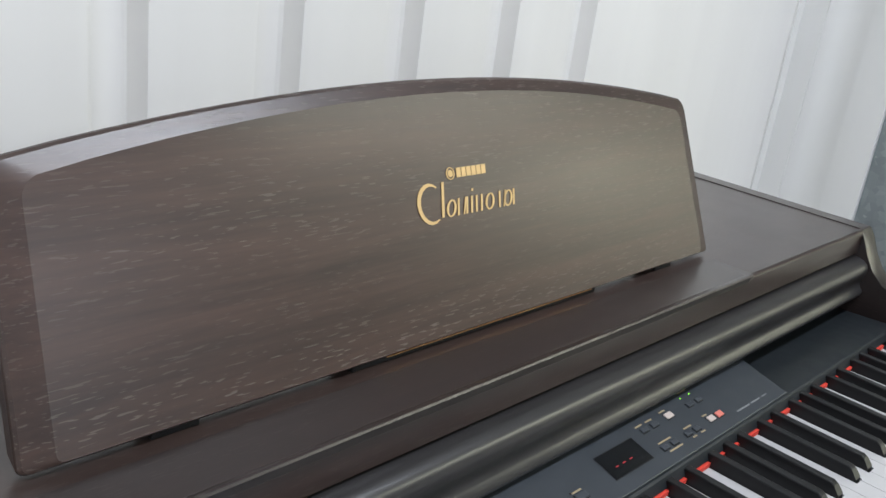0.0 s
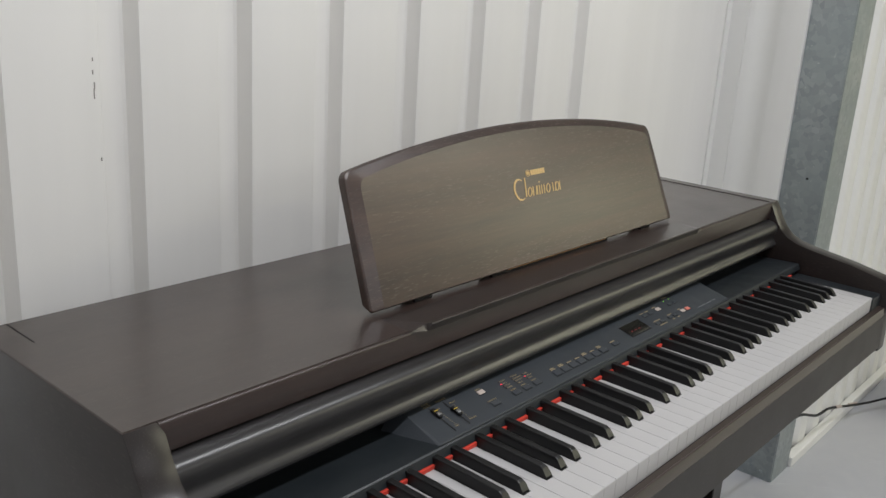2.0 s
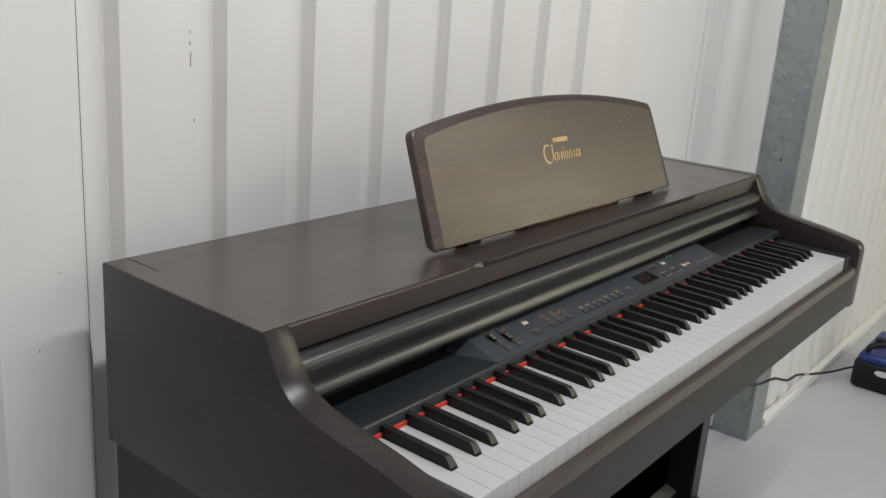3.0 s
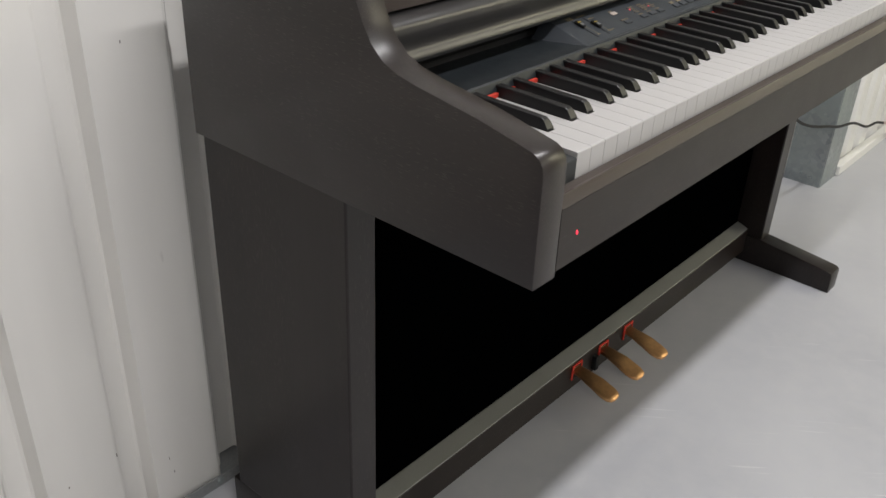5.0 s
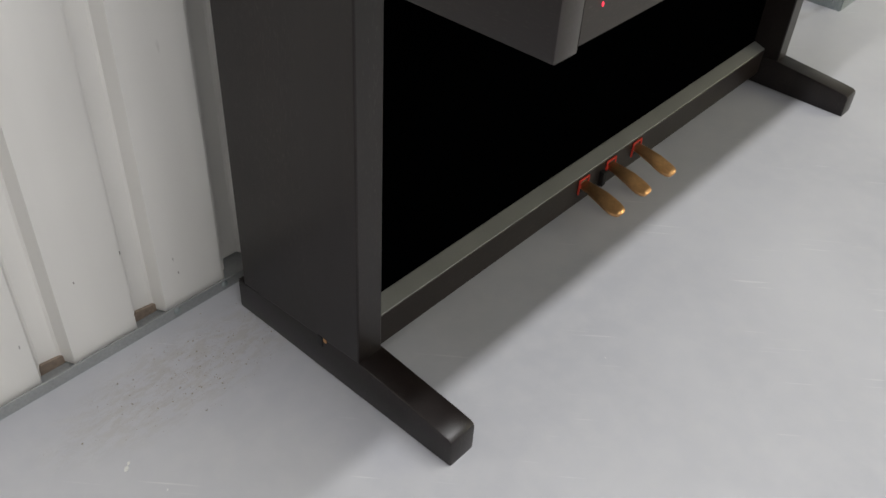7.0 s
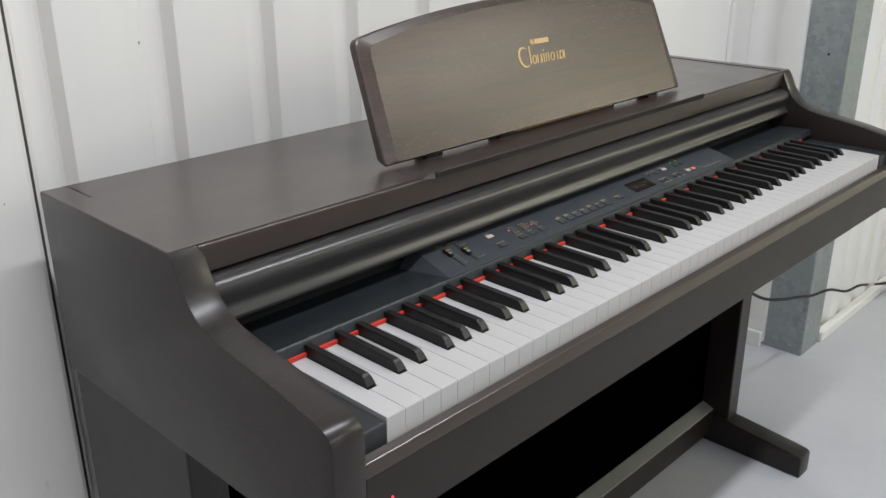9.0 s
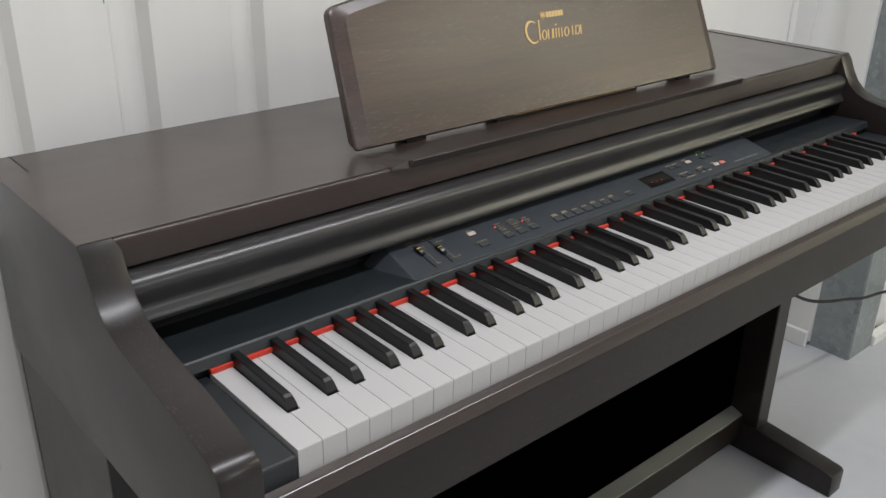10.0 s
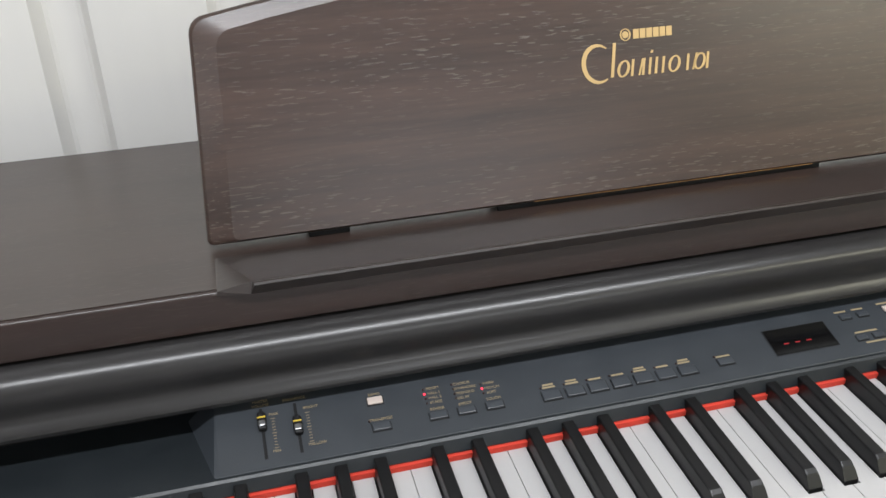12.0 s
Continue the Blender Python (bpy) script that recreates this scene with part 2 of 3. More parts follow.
def prism(points, a, b, axis="x", bevel=0.0, segments=2):
    """A closed outline swept along an axis: (y, z) along x, (x, z) along y, (x, y) along z."""
    put = {"x": lambda p, w: (w, p[0], p[1]), "y": lambda p, w: (p[0], w, p[1]), "z": lambda p, w: (p[0], p[1], w)}[axis]
    bm = bmesh.new()
    lo = [bm.verts.new(put(p, a)) for p in points]
    hi = [bm.verts.new(put(p, b)) for p in points]
    caps = [bm.faces.new(lo[::-1]), bm.faces.new(hi)]
    n = len(points)
    for i in range(n):
        bm.faces.new((lo[i], lo[(i + 1) % n], hi[(i + 1) % n], hi[i]))
    bmesh.ops.recalc_face_normals(bm, faces=bm.faces)
    if bevel:
        rim = [e for f in caps for e in f.edges]
        bmesh.ops.bevel(bm, geom=rim, offset=bevel, segments=segments, affect="EDGES", profile=0.5)
    return bm


def rod(points, radius, sides=8):
    """A round bar or cable through a line of points."""
    bm = bmesh.new()
    pts = [Vector(p) for p in points]
    rings = []
    for i, p in enumerate(pts):
        d = (pts[min(i + 1, len(pts) - 1)] - pts[max(i - 1, 0)]).normalized()
        side = d.cross(Vector((0.13, 0.21, 1))).normalized()
        up = side.cross(d)
        rings.append([bm.verts.new(p + radius * (math.cos(a) * side + math.sin(a) * up)) for a in (2 * math.pi * k / sides for k in range(sides))])
    for r, s in zip(rings, rings[1:]):
        for k in range(sides):
            bm.faces.new((r[k], r[(k + 1) % sides], s[(k + 1) % sides], s[k]))
    bm.faces.new(rings[0][::-1])
    bm.faces.new(rings[-1])
    return bm


def smooth_line(points, steps=8):
    """A Catmull-Rom line through the points."""
    p = [Vector(q) for q in points]
    p = [2 * p[0] - p[1]] + p + [2 * p[-1] - p[-2]]
    out = []
    for a, b, c, d in zip(p, p[1:], p[2:], p[3:]):
        for k in range(steps):
            t = k / steps
            out.append(0.5 * (2 * b + (c - a) * t + (2 * a - 5 * b + 4 * c - d) * t * t + (3 * b - 3 * c + d - a) * t ** 3))
    return out + [p[-2]]


# ---- the room ----
HIGH = 2.75
RIGHT_X, LEFT_X, NEAR_Y = 8.0, -3.6, -8.6
tagged(part("floor", solid_box(LEFT_X - 0.3, RIGHT_X + 0.3, NEAR_Y - 0.3, 0.95, -0.12, 0), FLOOR), "grey painted concrete floor, scratched and dusty by the wall", "floor", kind="structure")
# unseen ceiling, added to close the room and bounce light
tagged(part("ceiling", solid_box(LEFT_X - 0.3, RIGHT_X + 0.3, NEAR_Y - 0.3, 0.95, HIGH, HIGH + 0.1), CEILING), "unseen pale plain ceiling closing the room", "ceiling", kind="structure")


def cladding(a, b, first, y0, back, period=0.158, depth=0.024, last=99.0):
    """The outline, seen from above, of a ribbed steel sheet from a to b, with its first groove at first."""
    pts, g = [(a, y0)], first
    while g + 0.066 < b:
        if a < g < last:
            pts += [(g - 0.003, y0), (g + 0.002, y0 + 0.0012), (g + 0.011, y0 + depth - 0.002), (g + 0.015, y0 + depth), (g + 0.042, y0 + depth), (g + 0.046, y0 + depth - 0.002), (g + 0.055, y0 + 0.0012), (g + 0.060, y0)]
        g += period
    return pts + [(b, y0), (b, back), (a, back)]


JOINT, LEFT_Y, BACK_Y = -0.056, 0.573, 0.593
tagged(part("wall_back", prism(cladding(JOINT - 0.03, 1.8, -0.046, BACK_Y, 0.72, 0.1625, last=1.1), 0.008, HIGH, "z"), STEEL_WHITE, None, "", True, 14),
       "white painted ribbed steel wall with upright grooves", "wall", kind="structure")
left_sheet = cladding(LEFT_X, JOINT, -0.226 - 20 * 0.158, LEFT_Y, 0.5925)
left_sheet[-3:] = [(JOINT - 0.007, LEFT_Y), (JOINT - 0.002, LEFT_Y + 0.002), (JOINT, LEFT_Y + 0.007), (JOINT, 0.5915), (JOINT - 0.004, 0.5915), (JOINT - 0.006, 0.66), (LEFT_X, 0.66)]
tagged(part("wall_back_left", prism(left_sheet, 0.008, HIGH, "z"), STEEL_WHITE, None, "", True, 14),
       "white painted ribbed steel wall, overlapping the next sheet, scuffed", "wall", kind="structure")
# thin dark strip that draws the contact shadow beside the left sheet
tagged(part("trim_overlap_shade", solid_box(JOINT + 0.0003, JOINT + 0.0072, 0.5895, 0.5927, 0.03, HIGH), OVERLAP_SHADE), "dark strip for the contact shadow where the sheets overlap", "seal", kind="structure")
# bottom channel under the sheets
tagged(part("trim_channel", prism([(0.560, -0.02), (0.560, 0.0), (0.5620, 0.018), (0.5655, 0.018), (0.5655, 0.004), (0.68, 0.004), (0.68, -0.02)], LEFT_X, 1.8), CHANNEL),
       "galvanised floor channel along the wall foot", "trim", kind="structure")
tagged(part("wall_return", prism([(1.8, 0.73), (1.8, 0.535), (1.803, 0.528), (1.808, 0.515), (1.811, 0.50), (1.808, 0.482), (1.803, 0.470), (1.8, 0.462), (1.8, 0.401), (1.9, 0.401), (1.9, 0.73)], 0.012, HIGH, "z"), STEEL_WHITE_2, None, "", True, 60),
       "short white steel return wall with a groove", "wall", kind="structure")
tagged(part("trim_corner", prism([(1.7985, 0.5925), (1.77, 0.5925), (1.77, 0.589), (1.795, 0.589), (1.795, 0.545), (1.7985, 0.545)], 0.03, HIGH, "z"), STEEL_WHITE_2),
       "white folded corner strip", "trim", kind="structure")
tagged(part("trim_return_foot", solid_box(1.786, 1.7985, 0.402, 0.566, 0.0, 0.045, 0.002), STEEL_WHITE_2), "white skirting on the return wall", "trim", kind="structure")
tagged(part("wall_side", prism(cladding(1.942, RIGHT_X, 1.985, 0.31, 0.42, 0.115), 0.012, HIGH, "z"), STEEL_WHITE_2, None, "", True, 70),
       "white ribbed steel wall beyond the column", "wall", kind="structure")
tagged(part("trim_side_foot", solid_box(1.937, RIGHT_X, 0.285, 0.3095, 0.0, 0.03, 0.003), STEEL_WHITE_2), "pale floor strip under the ribbed wall", "trim", kind="structure")
# unseen plain walls, added for bounced light and reflections
tagged(part("wall_right", solid_box(RIGHT_X, RIGHT_X + 0.1, NEAR_Y, 0.42, 0, HIGH), PLAIN_WALL), "unseen plain pale wall closing the room", "wall", kind="structure")
tagged(part("wall_left", solid_box(LEFT_X - 0.1, LEFT_X, NEAR_Y, 0.72, 0, HIGH), PLAIN_WALL), "unseen plain pale wall closing the room", "wall", kind="structure")
tagged(part("wall_near", solid_box(LEFT_X, RIGHT_X, NEAR_Y - 0.1, NEAR_Y, 0, HIGH), PLAIN_WALL), "unseen plain pale wall closing the room", "wall", kind="structure")

# unseen ceiling fittings, assumed over every lamp, the added fills too
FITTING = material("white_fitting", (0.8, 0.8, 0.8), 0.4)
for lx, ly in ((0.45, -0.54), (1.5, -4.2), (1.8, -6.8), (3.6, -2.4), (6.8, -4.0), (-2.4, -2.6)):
    fitting = thing("unseen_ceiling_light", (lx, ly, HIGH), "unseen white ceiling batten, assumed over a lamp", "ceiling light", "ceiling lights")
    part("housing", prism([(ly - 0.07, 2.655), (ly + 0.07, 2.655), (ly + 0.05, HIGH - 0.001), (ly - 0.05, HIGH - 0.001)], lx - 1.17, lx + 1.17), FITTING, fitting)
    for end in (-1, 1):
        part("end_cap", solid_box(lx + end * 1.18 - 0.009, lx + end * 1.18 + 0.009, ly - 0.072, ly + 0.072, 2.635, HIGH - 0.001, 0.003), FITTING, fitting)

# screws of the floor channel
for sx in (-0.068, -0.16, -0.47, -0.78):
    bm = bmesh.new()
    bmesh.ops.create_uvsphere(bm, u_segments=10, v_segments=6, radius=0.006, matrix=pose(sx, 0.5605, 0.0115, 80) @ Matrix.Diagonal((1, 1, 0.5, 1)))
    tagged(part("trim_screw", bm, GALV, None, "", True), "small galvanised screw in the floor channel", "screw", group="channel screws", kind="structure")

# galvanised column at the wall's step
column = thing("steel_column", (1.875, 0.35, 0), "galvanised steel column, mottled grey, bolted to the floor", "column")
part("web", solid_box(1.812, 1.816, 0.296, 0.4, 0.0, HIGH), GALV, column)
part("flange", solid_box(1.8165, 1.934, 0.294, 0.298, 0.0, HIGH), GALV, column)
part("core", solid_box(1.818, 1.932, 0.300, 0.398, 0.002, HIGH), GALV, column)
for by, bz in ((0.325, 0.022), (0.355, 0.03), (0.385, 0.022), (0.34, 0.83), (0.345, 1.36)):
    bm = bmesh.new()
    bmesh.ops.create_cone(bm, cap_ends=True, segments=6, radius1=0.006 if bz < 0.1 else 0.0032, radius2=0.005 if bz < 0.1 else 0.003, depth=0.006 if bz < 0.1 else 0.002, matrix=pose(1.809 if bz < 0.1 else 1.8112, by, bz, 0, -90))
    part("bolt", bm, GALV if bz < 0.1 else RUBBER, column)

# ---- digital piano ----
MID = 0.6155
piano = thing("digital_piano", (MID, 0.25, 0), "dark rosewood digital piano standing against the wall, lid open, powered on", "digital piano")
XL, XR, T = -0.0750, 1.306, 0.033
CHEEK = [(0.510, 0.640), (0.510, 0.8705), (0.222, 0.8705), (0.215, 0.861), (0.206, 0.842), (0.194, 0.824), (0.179, 0.811), (0.160, 0.803), (0.135, 0.798),
         (0.100, 0.793), (0.060, 0.787), (0.012, 0.777), (-0.002, 0.774), (-0.009, 0.770), (-0.0135, 0.763), (-0.015, 0.755), (-0.015, 0.640)]
for a, b in ((XL, XL + 0.036), (XR - 0.036, XR)):
    bm = prism(CHEEK, a, b, "x", 0.0013)
    bmesh.ops.triangulate(bm, faces=[f for f in bm.faces if len(f.verts) > 4])
    # the inner edge is cut away where the lid laps over it
    for v in bm.verts:
        if v.co.z > 0.866 and v.co.y > 0.2205 and abs(v.co.x - MID) < (XR - XL) / 2 - 0.02:
            v.co.x += math.copysign(0.004, v.co.x - MID)
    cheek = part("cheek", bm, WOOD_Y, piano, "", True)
    # upward faces take the paler copy, lit in its colour
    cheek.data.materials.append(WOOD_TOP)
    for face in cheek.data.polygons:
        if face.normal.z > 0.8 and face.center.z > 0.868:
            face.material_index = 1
for a, b in ((XL + 0.0003, XL + 0.046), (XR - 0.046, XR - 0.0003)):
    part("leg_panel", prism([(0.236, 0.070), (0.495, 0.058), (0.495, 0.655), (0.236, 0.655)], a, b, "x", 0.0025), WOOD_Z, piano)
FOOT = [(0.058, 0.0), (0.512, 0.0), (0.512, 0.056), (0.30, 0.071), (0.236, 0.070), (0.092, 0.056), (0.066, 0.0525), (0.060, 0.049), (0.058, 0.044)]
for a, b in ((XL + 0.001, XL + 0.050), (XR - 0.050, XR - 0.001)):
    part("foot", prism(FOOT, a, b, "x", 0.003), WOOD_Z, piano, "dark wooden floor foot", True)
part("bolt_hole", solid_box(XL - 0.0006, XL + 0.003, 0.312, 0.322, 0.050, 0.0690, 0.0006), RUBBER, piano, "dark slot for a bolt")
part("bolt_hole_chip", solid_box(XL - 0.0006, XL + 0.003, 0.3035, 0.310, 0.063, 0.0697, 0.0006), BRASS, piano, "chipped pale corner")

XA, XB = XL + T, XR - T
bm = solid_box(XA - 0.0007, XB + 0.0007, 0.2236, 0.5035, 0.8485, 0.8706)
box(bm, XL + 0.0012, XR - 0.0012, 0.2232, 0.5090, 0.8707, 0.8712)
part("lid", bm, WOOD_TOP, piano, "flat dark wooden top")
part("lid_edge", prism([(0.2195, 0.8410), (0.2195, 0.8672), (0.2199, 0.8686), (0.2208, 0.8697), (0.2220, 0.8703), (0.2234, 0.8705), (0.2234, 0.8410)], XA - 0.0007, XB + 0.0007), WOOD_EDGE, piano, "rounded front edge of the lid, a red reflection in its colour", True)
part("lid_ridge", solid_box(XB + 0.0008, XB + 0.0040, 0.2260, 0.5088, 0.8690, 0.8724, 0.0006), WOOD_DARK, piano, "narrow dark ridge beside the lid")
for a in (XA - 0.0021,):
    part("lid_gap", solid_box(a, a + 0.0016, 0.445, 0.5092, 0.8690, 0.8714), RUBBER, piano, "dark gap beside the lid")
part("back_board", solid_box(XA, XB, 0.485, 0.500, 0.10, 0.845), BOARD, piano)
FALLBOARD = [(0.40, 0.8375), (0.222, 0.8375), (0.214, 0.8368), (0.2075, 0.8345), (0.2030, 0.8308), (0.2008, 0.8260), (0.2006, 0.8205), (0.2025, 0.8140), (0.2048, 0.8080), (0.2050, 0.8035), (0.2030, 0.7998),
             (0.2002, 0.7968), (0.1992, 0.7930), (0.2005, 0.7895), (0.204, 0.788), (0.40, 0.788)]
part("fallboard", prism(FALLBOARD, XA + 0.001, XB - 0.001), FALL, piano, "satin dark grey sliding key cover, pushed back", True)
# black felt steps at the back of the open key well
for k in range(3):
    part("felt_strip", solid_box(XA + 0.002, XB - 0.002, 0.236 + 0.006 * k, 0.242 + 0.006 * k, 0.745, 0.769 + 0.005 * k, 0.001), BLACK, piano)

# keybed, front rail and underside
part("keybed", solid_box(XA + 0.0005, XB - 0.0005, 0.0, 0.485, 0.645, 0.70), BLACK, piano)
FASCIA = [(0.0, 0.646), (-0.0149, 0.646), (-0.0149, 0.7108), (-0.0025, 0.7108), (-0.0025, 0.70), (0.0, 0.70)]
# the lip has the lit wood colour, the rail below its shaded copy
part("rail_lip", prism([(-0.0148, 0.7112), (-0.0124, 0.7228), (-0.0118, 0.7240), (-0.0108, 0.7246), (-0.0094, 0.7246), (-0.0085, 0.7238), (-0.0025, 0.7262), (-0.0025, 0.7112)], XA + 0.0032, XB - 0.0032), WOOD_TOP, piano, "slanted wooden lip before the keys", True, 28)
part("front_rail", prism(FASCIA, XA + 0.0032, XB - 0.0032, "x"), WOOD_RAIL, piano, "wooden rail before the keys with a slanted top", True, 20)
bm = bmesh.new()
bmesh.ops.create_uvsphere(bm, u_segments=10, v_segments=6, radius=0.0022, matrix=pose(-0.009, -0.0150, 0.677) @ Matrix.Diagonal((0.6, 0.5, 1.1, 1)))
part("power_light", bm, LED_RED, piano, "small red power light")
for a, b in ((XA + 0.0008, -0.0012), (1.2232, XB - 0.0008)):
    part("key_block", solid_box(a, b, -0.002, 0.150, 0.70, 0.748, 0.0025), PANEL_DARK, piano, "dark plastic end block")

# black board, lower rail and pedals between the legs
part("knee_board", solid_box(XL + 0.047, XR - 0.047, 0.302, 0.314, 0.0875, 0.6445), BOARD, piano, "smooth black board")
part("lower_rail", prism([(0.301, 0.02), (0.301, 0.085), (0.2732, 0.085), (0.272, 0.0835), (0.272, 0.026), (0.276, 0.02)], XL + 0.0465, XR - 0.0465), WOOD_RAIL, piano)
part("rail_cap", prism([(0.301, 0.0854), (0.301, 0.0955), (0.2990, 0.0955), (0.2732, 0.0866), (0.2726, 0.0854)], XL + 0.0465, XR - 0.0465), RAIL_SHEEN, piano, "slanted upper edge of the lower rail, its sheen painted pale grey")


def pedal(x):
    hole = part("pedal_slot", solid_box(x - 0.0155, x + 0.0155, 0.2705, 0.2735, 0.048, 0.080, 0.0008), RUBBER, piano)
    for a, b, c, d in ((-0.0155, -0.0130, 0.048, 0.080), (0.0130, 0.0155, 0.048, 0.080), (-0.0130, 0.0130, 0.0775, 0.080)):
        part("felt_edge", solid_box(x + a, x + b, 0.2685, 0.2715, c, d), RED_FELT, hole, "red felt edging")
    bm = bmesh.new()
    rings = []
    for y, z, w, h in ((0.30, 0.066, 0.0095, 0.006), (0.268, 0.065, 0.0098, 0.006), (0.252, 0.063, 0.0112, 0.006), (0.238, 0.060, 0.0134, 0.0058), (0.224, 0.057, 0.0152, 0.0055), (0.210, 0.052, 0.0162, 0.0052),
                       (0.198, 0.0485, 0.0162, 0.005), (0.189, 0.0465, 0.0146, 0.0045), (0.183, 0.0455, 0.0108, 0.0035), (0.181, 0.045, 0.005, 0.0018)):
        rings.append([bm.verts.new((x + 1.22 * w * math.copysign(abs(math.cos(a)) ** 0.6, math.cos(a)), y, z + h * math.copysign(abs(math.sin(a)) ** 0.6, math.sin(a)))) for a in (2 * math.pi * k / 16 for k in range(16))])
    for r, s in zip(rings, rings[1:]):
        for k in range(16):
            bm.faces.new((r[k], r[(k + 1) % 16], s[(k + 1) % 16], s[k]))
    bm.faces.new(rings[0])
    bm.faces.new(rings[-1][::-1])
    part("pedal", bm, BRASS, piano, "worn brass pedal", True)


for px in (0.530, 0.620, 0.711):
    pedal(px)
part("rail_support", solid_box(0.586, 0.598, 0.262, 0.2742, 0.034, 0.066, 0.002), RUBBER, piano)

# panel strip behind the keys
part("panel_base", prism([(0.146, 0.7565), (0.1495, 0.7655), (0.1515, 0.7668), (0.155, 0.7665), (0.235, 0.7625), (0.235, 0.735), (0.153, 0.735), (0.1535, 0.7565)], XA + 0.0015, XB - 0.0015), PANEL_DARK, piano, "dark blue-black plastic strip", True)
part("felt_line", solid_box(0.0, 1.2222, 0.1435, 0.1532, 0.7512, 0.7556), RED_FELT, piano, "red felt strip behind the keys")
P0, P1 = Vector((0, 0.1545, 0.7672)), Vector((0, 0.213, 0.7822))
PU = (P1 - P0).normalized()
PN = Vector((0, -PU.z, PU.y))
PX0, PX1 = 0.2490, 0.9620
bm = bmesh.new()
c = [P0, P1, Vector((0, 0.225, 0.7815)), Vector((0, 0.225, 0.760)), Vector((0, 0.1535, 0.7660))]
lo = [bm.verts.new((PX0 - (0, 0, 0.002, 0.024, 0.004)[k], p.y, p.z)) for k, p in enumerate(c)]
hi = [bm.verts.new((PX1 + (0, 0, 0.002, 0.024, 0.004)[k], p.y, p.z)) for k, p in enumerate(c)]
bm.faces.new(lo)
bm.faces.new(hi[::-1])
for i in range(5):
    bm.faces.new((lo[i], hi[i], hi[(i + 1) % 5], lo[(i + 1) % 5]))
panel = part("control_panel", bm, PANEL, piano, "raised blue-grey control panel with buttons, sliders and lights")

# music rest on the lid
R0, R1 = Vector((0, 0.2755, 0.8770)), Vector((0, 0.3385, 1.0305))
RU = (R1 - R0).normalized()
RN = Vector((0, -RU.z, RU.y))


def on_rest(x, s, lift=0.0):
    return Vector((x, R0.y, R0.z)) + RU * s + RN * lift


def rest_outline(side, top, foot=0.0):
    """The outline of the music rest, drawn in from its sides and top: x and the way up its slope."""
    a, b, r, low = 0.2600 + side, 0.9750 - side, 0.013, 0.15 * top + foot
    shoulder, rise, pts = 0.1650 - top, 0.0295, []
    for cx, cq, a0, rad in ((b - 0.005, low + 0.005, -90, 0.005), (b - r, shoulder - r, 0, r)):
        pts += [(cx + rad * math.cos(radians(a0 + t)), cq + rad * math.sin(radians(a0 + t))) for t in (0, 18, 36, 54, 72, 84)]
    for k in range(1, 24):
        x = b - r + (a - b + 2 * r) * k / 24
        u = (2 * x - a - b) / (b - a - 2 * r)
        pts.append((x, shoulder + 0.0006 + rise * (1 - u * u)))
    for cx, cq, a0, rad in ((a + r, shoulder - r, 96, r), (a + 0.005, low + 0.005, 186, 0.005)):
        pts += [(cx + rad * math.cos(radians(a0 + t)), cq + rad * math.sin(radians(a0 + t))) for t in (0, 12, 30, 48, 66, 84)]
    return [(x + (MID - x) / 0.356 * 0.009 * q / 0.16, q) for x, q in pts]


bm = bmesh.new()
rings = [[bm.verts.new(on_rest(x, q, lift)) for x, q in rest_outline(side, top, 0.0075 if lift < -0.014 else 0.0)] for side, top, lift in
         ((0.001, 0.001, -0.016), (0.0, 0.0, -0.015), (0.0, 0.0, -0.0065), (0.0007, 0.0007, -0.0048), (0.0026, 0.0026, -0.0034), (0.019, 0.012, 0.0))]
n = len(rings[0])
for r, q in zip(rings, rings[1:]):
    for i in range(n):
        bm.faces.new((r[i], r[(i + 1) % n], q[(i + 1) % n], q[i]))
bm.faces.new(rings[-1])
bm.faces.new(rings[0][::-1])
rest = part("music_rest", bm, WOOD, piano, "dark wooden music rest with a curved, bevelled top", True, 9)

# ledge under the rest, with mitred ends
bm = bmesh.new()
sec = [((0.264, 0.2665), 0.8712), ((0.264, 0.2193), 0.8712), ((0.264, 0.2188), 0.8680), ((0.286, 0.2150), 0.8680), ((0.289, 0.2115), 0.8764), ((0.289, 0.2125), 0.8776), ((0.289, 0.2147), 0.8774), ((0.288, 0.2195), 0.8752), ((0.266, 0.2660), 0.8718)]
lo = [bm.verts.new((x, y, z)) for (x, y), z in sec]
hi = [bm.verts.new((2 * MID - x, y, z)) for (x, y), z in sec]
for i in range(len(sec)):
    bm.faces.new((lo[i], hi[i], hi[(i + 1) % len(sec)], lo[(i + 1) % len(sec)]))
bm.faces.new(lo)
bm.faces.new(hi[::-1])
bmesh.ops.triangulate(bm, faces=[f for f in bm.faces if len(f.verts) > 4])
ledge = part("music_ledge", bm, WOOD_DARK, piano, "bevelled wooden ledge for sheet music")
for a, b in ((0.334, 0.365), (0.872, 0.902), (0.482, 0.769)):
    part("rest_hinge", solid_box(a, b, 0.280, 0.303, 0.8707, 0.8830, 0.001), RUBBER, piano, "black rest hinge")
part("hinge_plate", solid_box(0.511, 0.759, 0.2768, 0.2795, 0.8765, 0.8772), BRASS, piano, "thin brass hinge edge")

part("hinge_clip", prism([(0.500, 0.8707), (0.512, 0.8707), (0.512, 0.878), (0.509, 0.883), (0.504, 0.883), (0.500, 0.877)], 0.494, 0.504, "x", 0.001), CHIP, piano, "small white plastic clip")

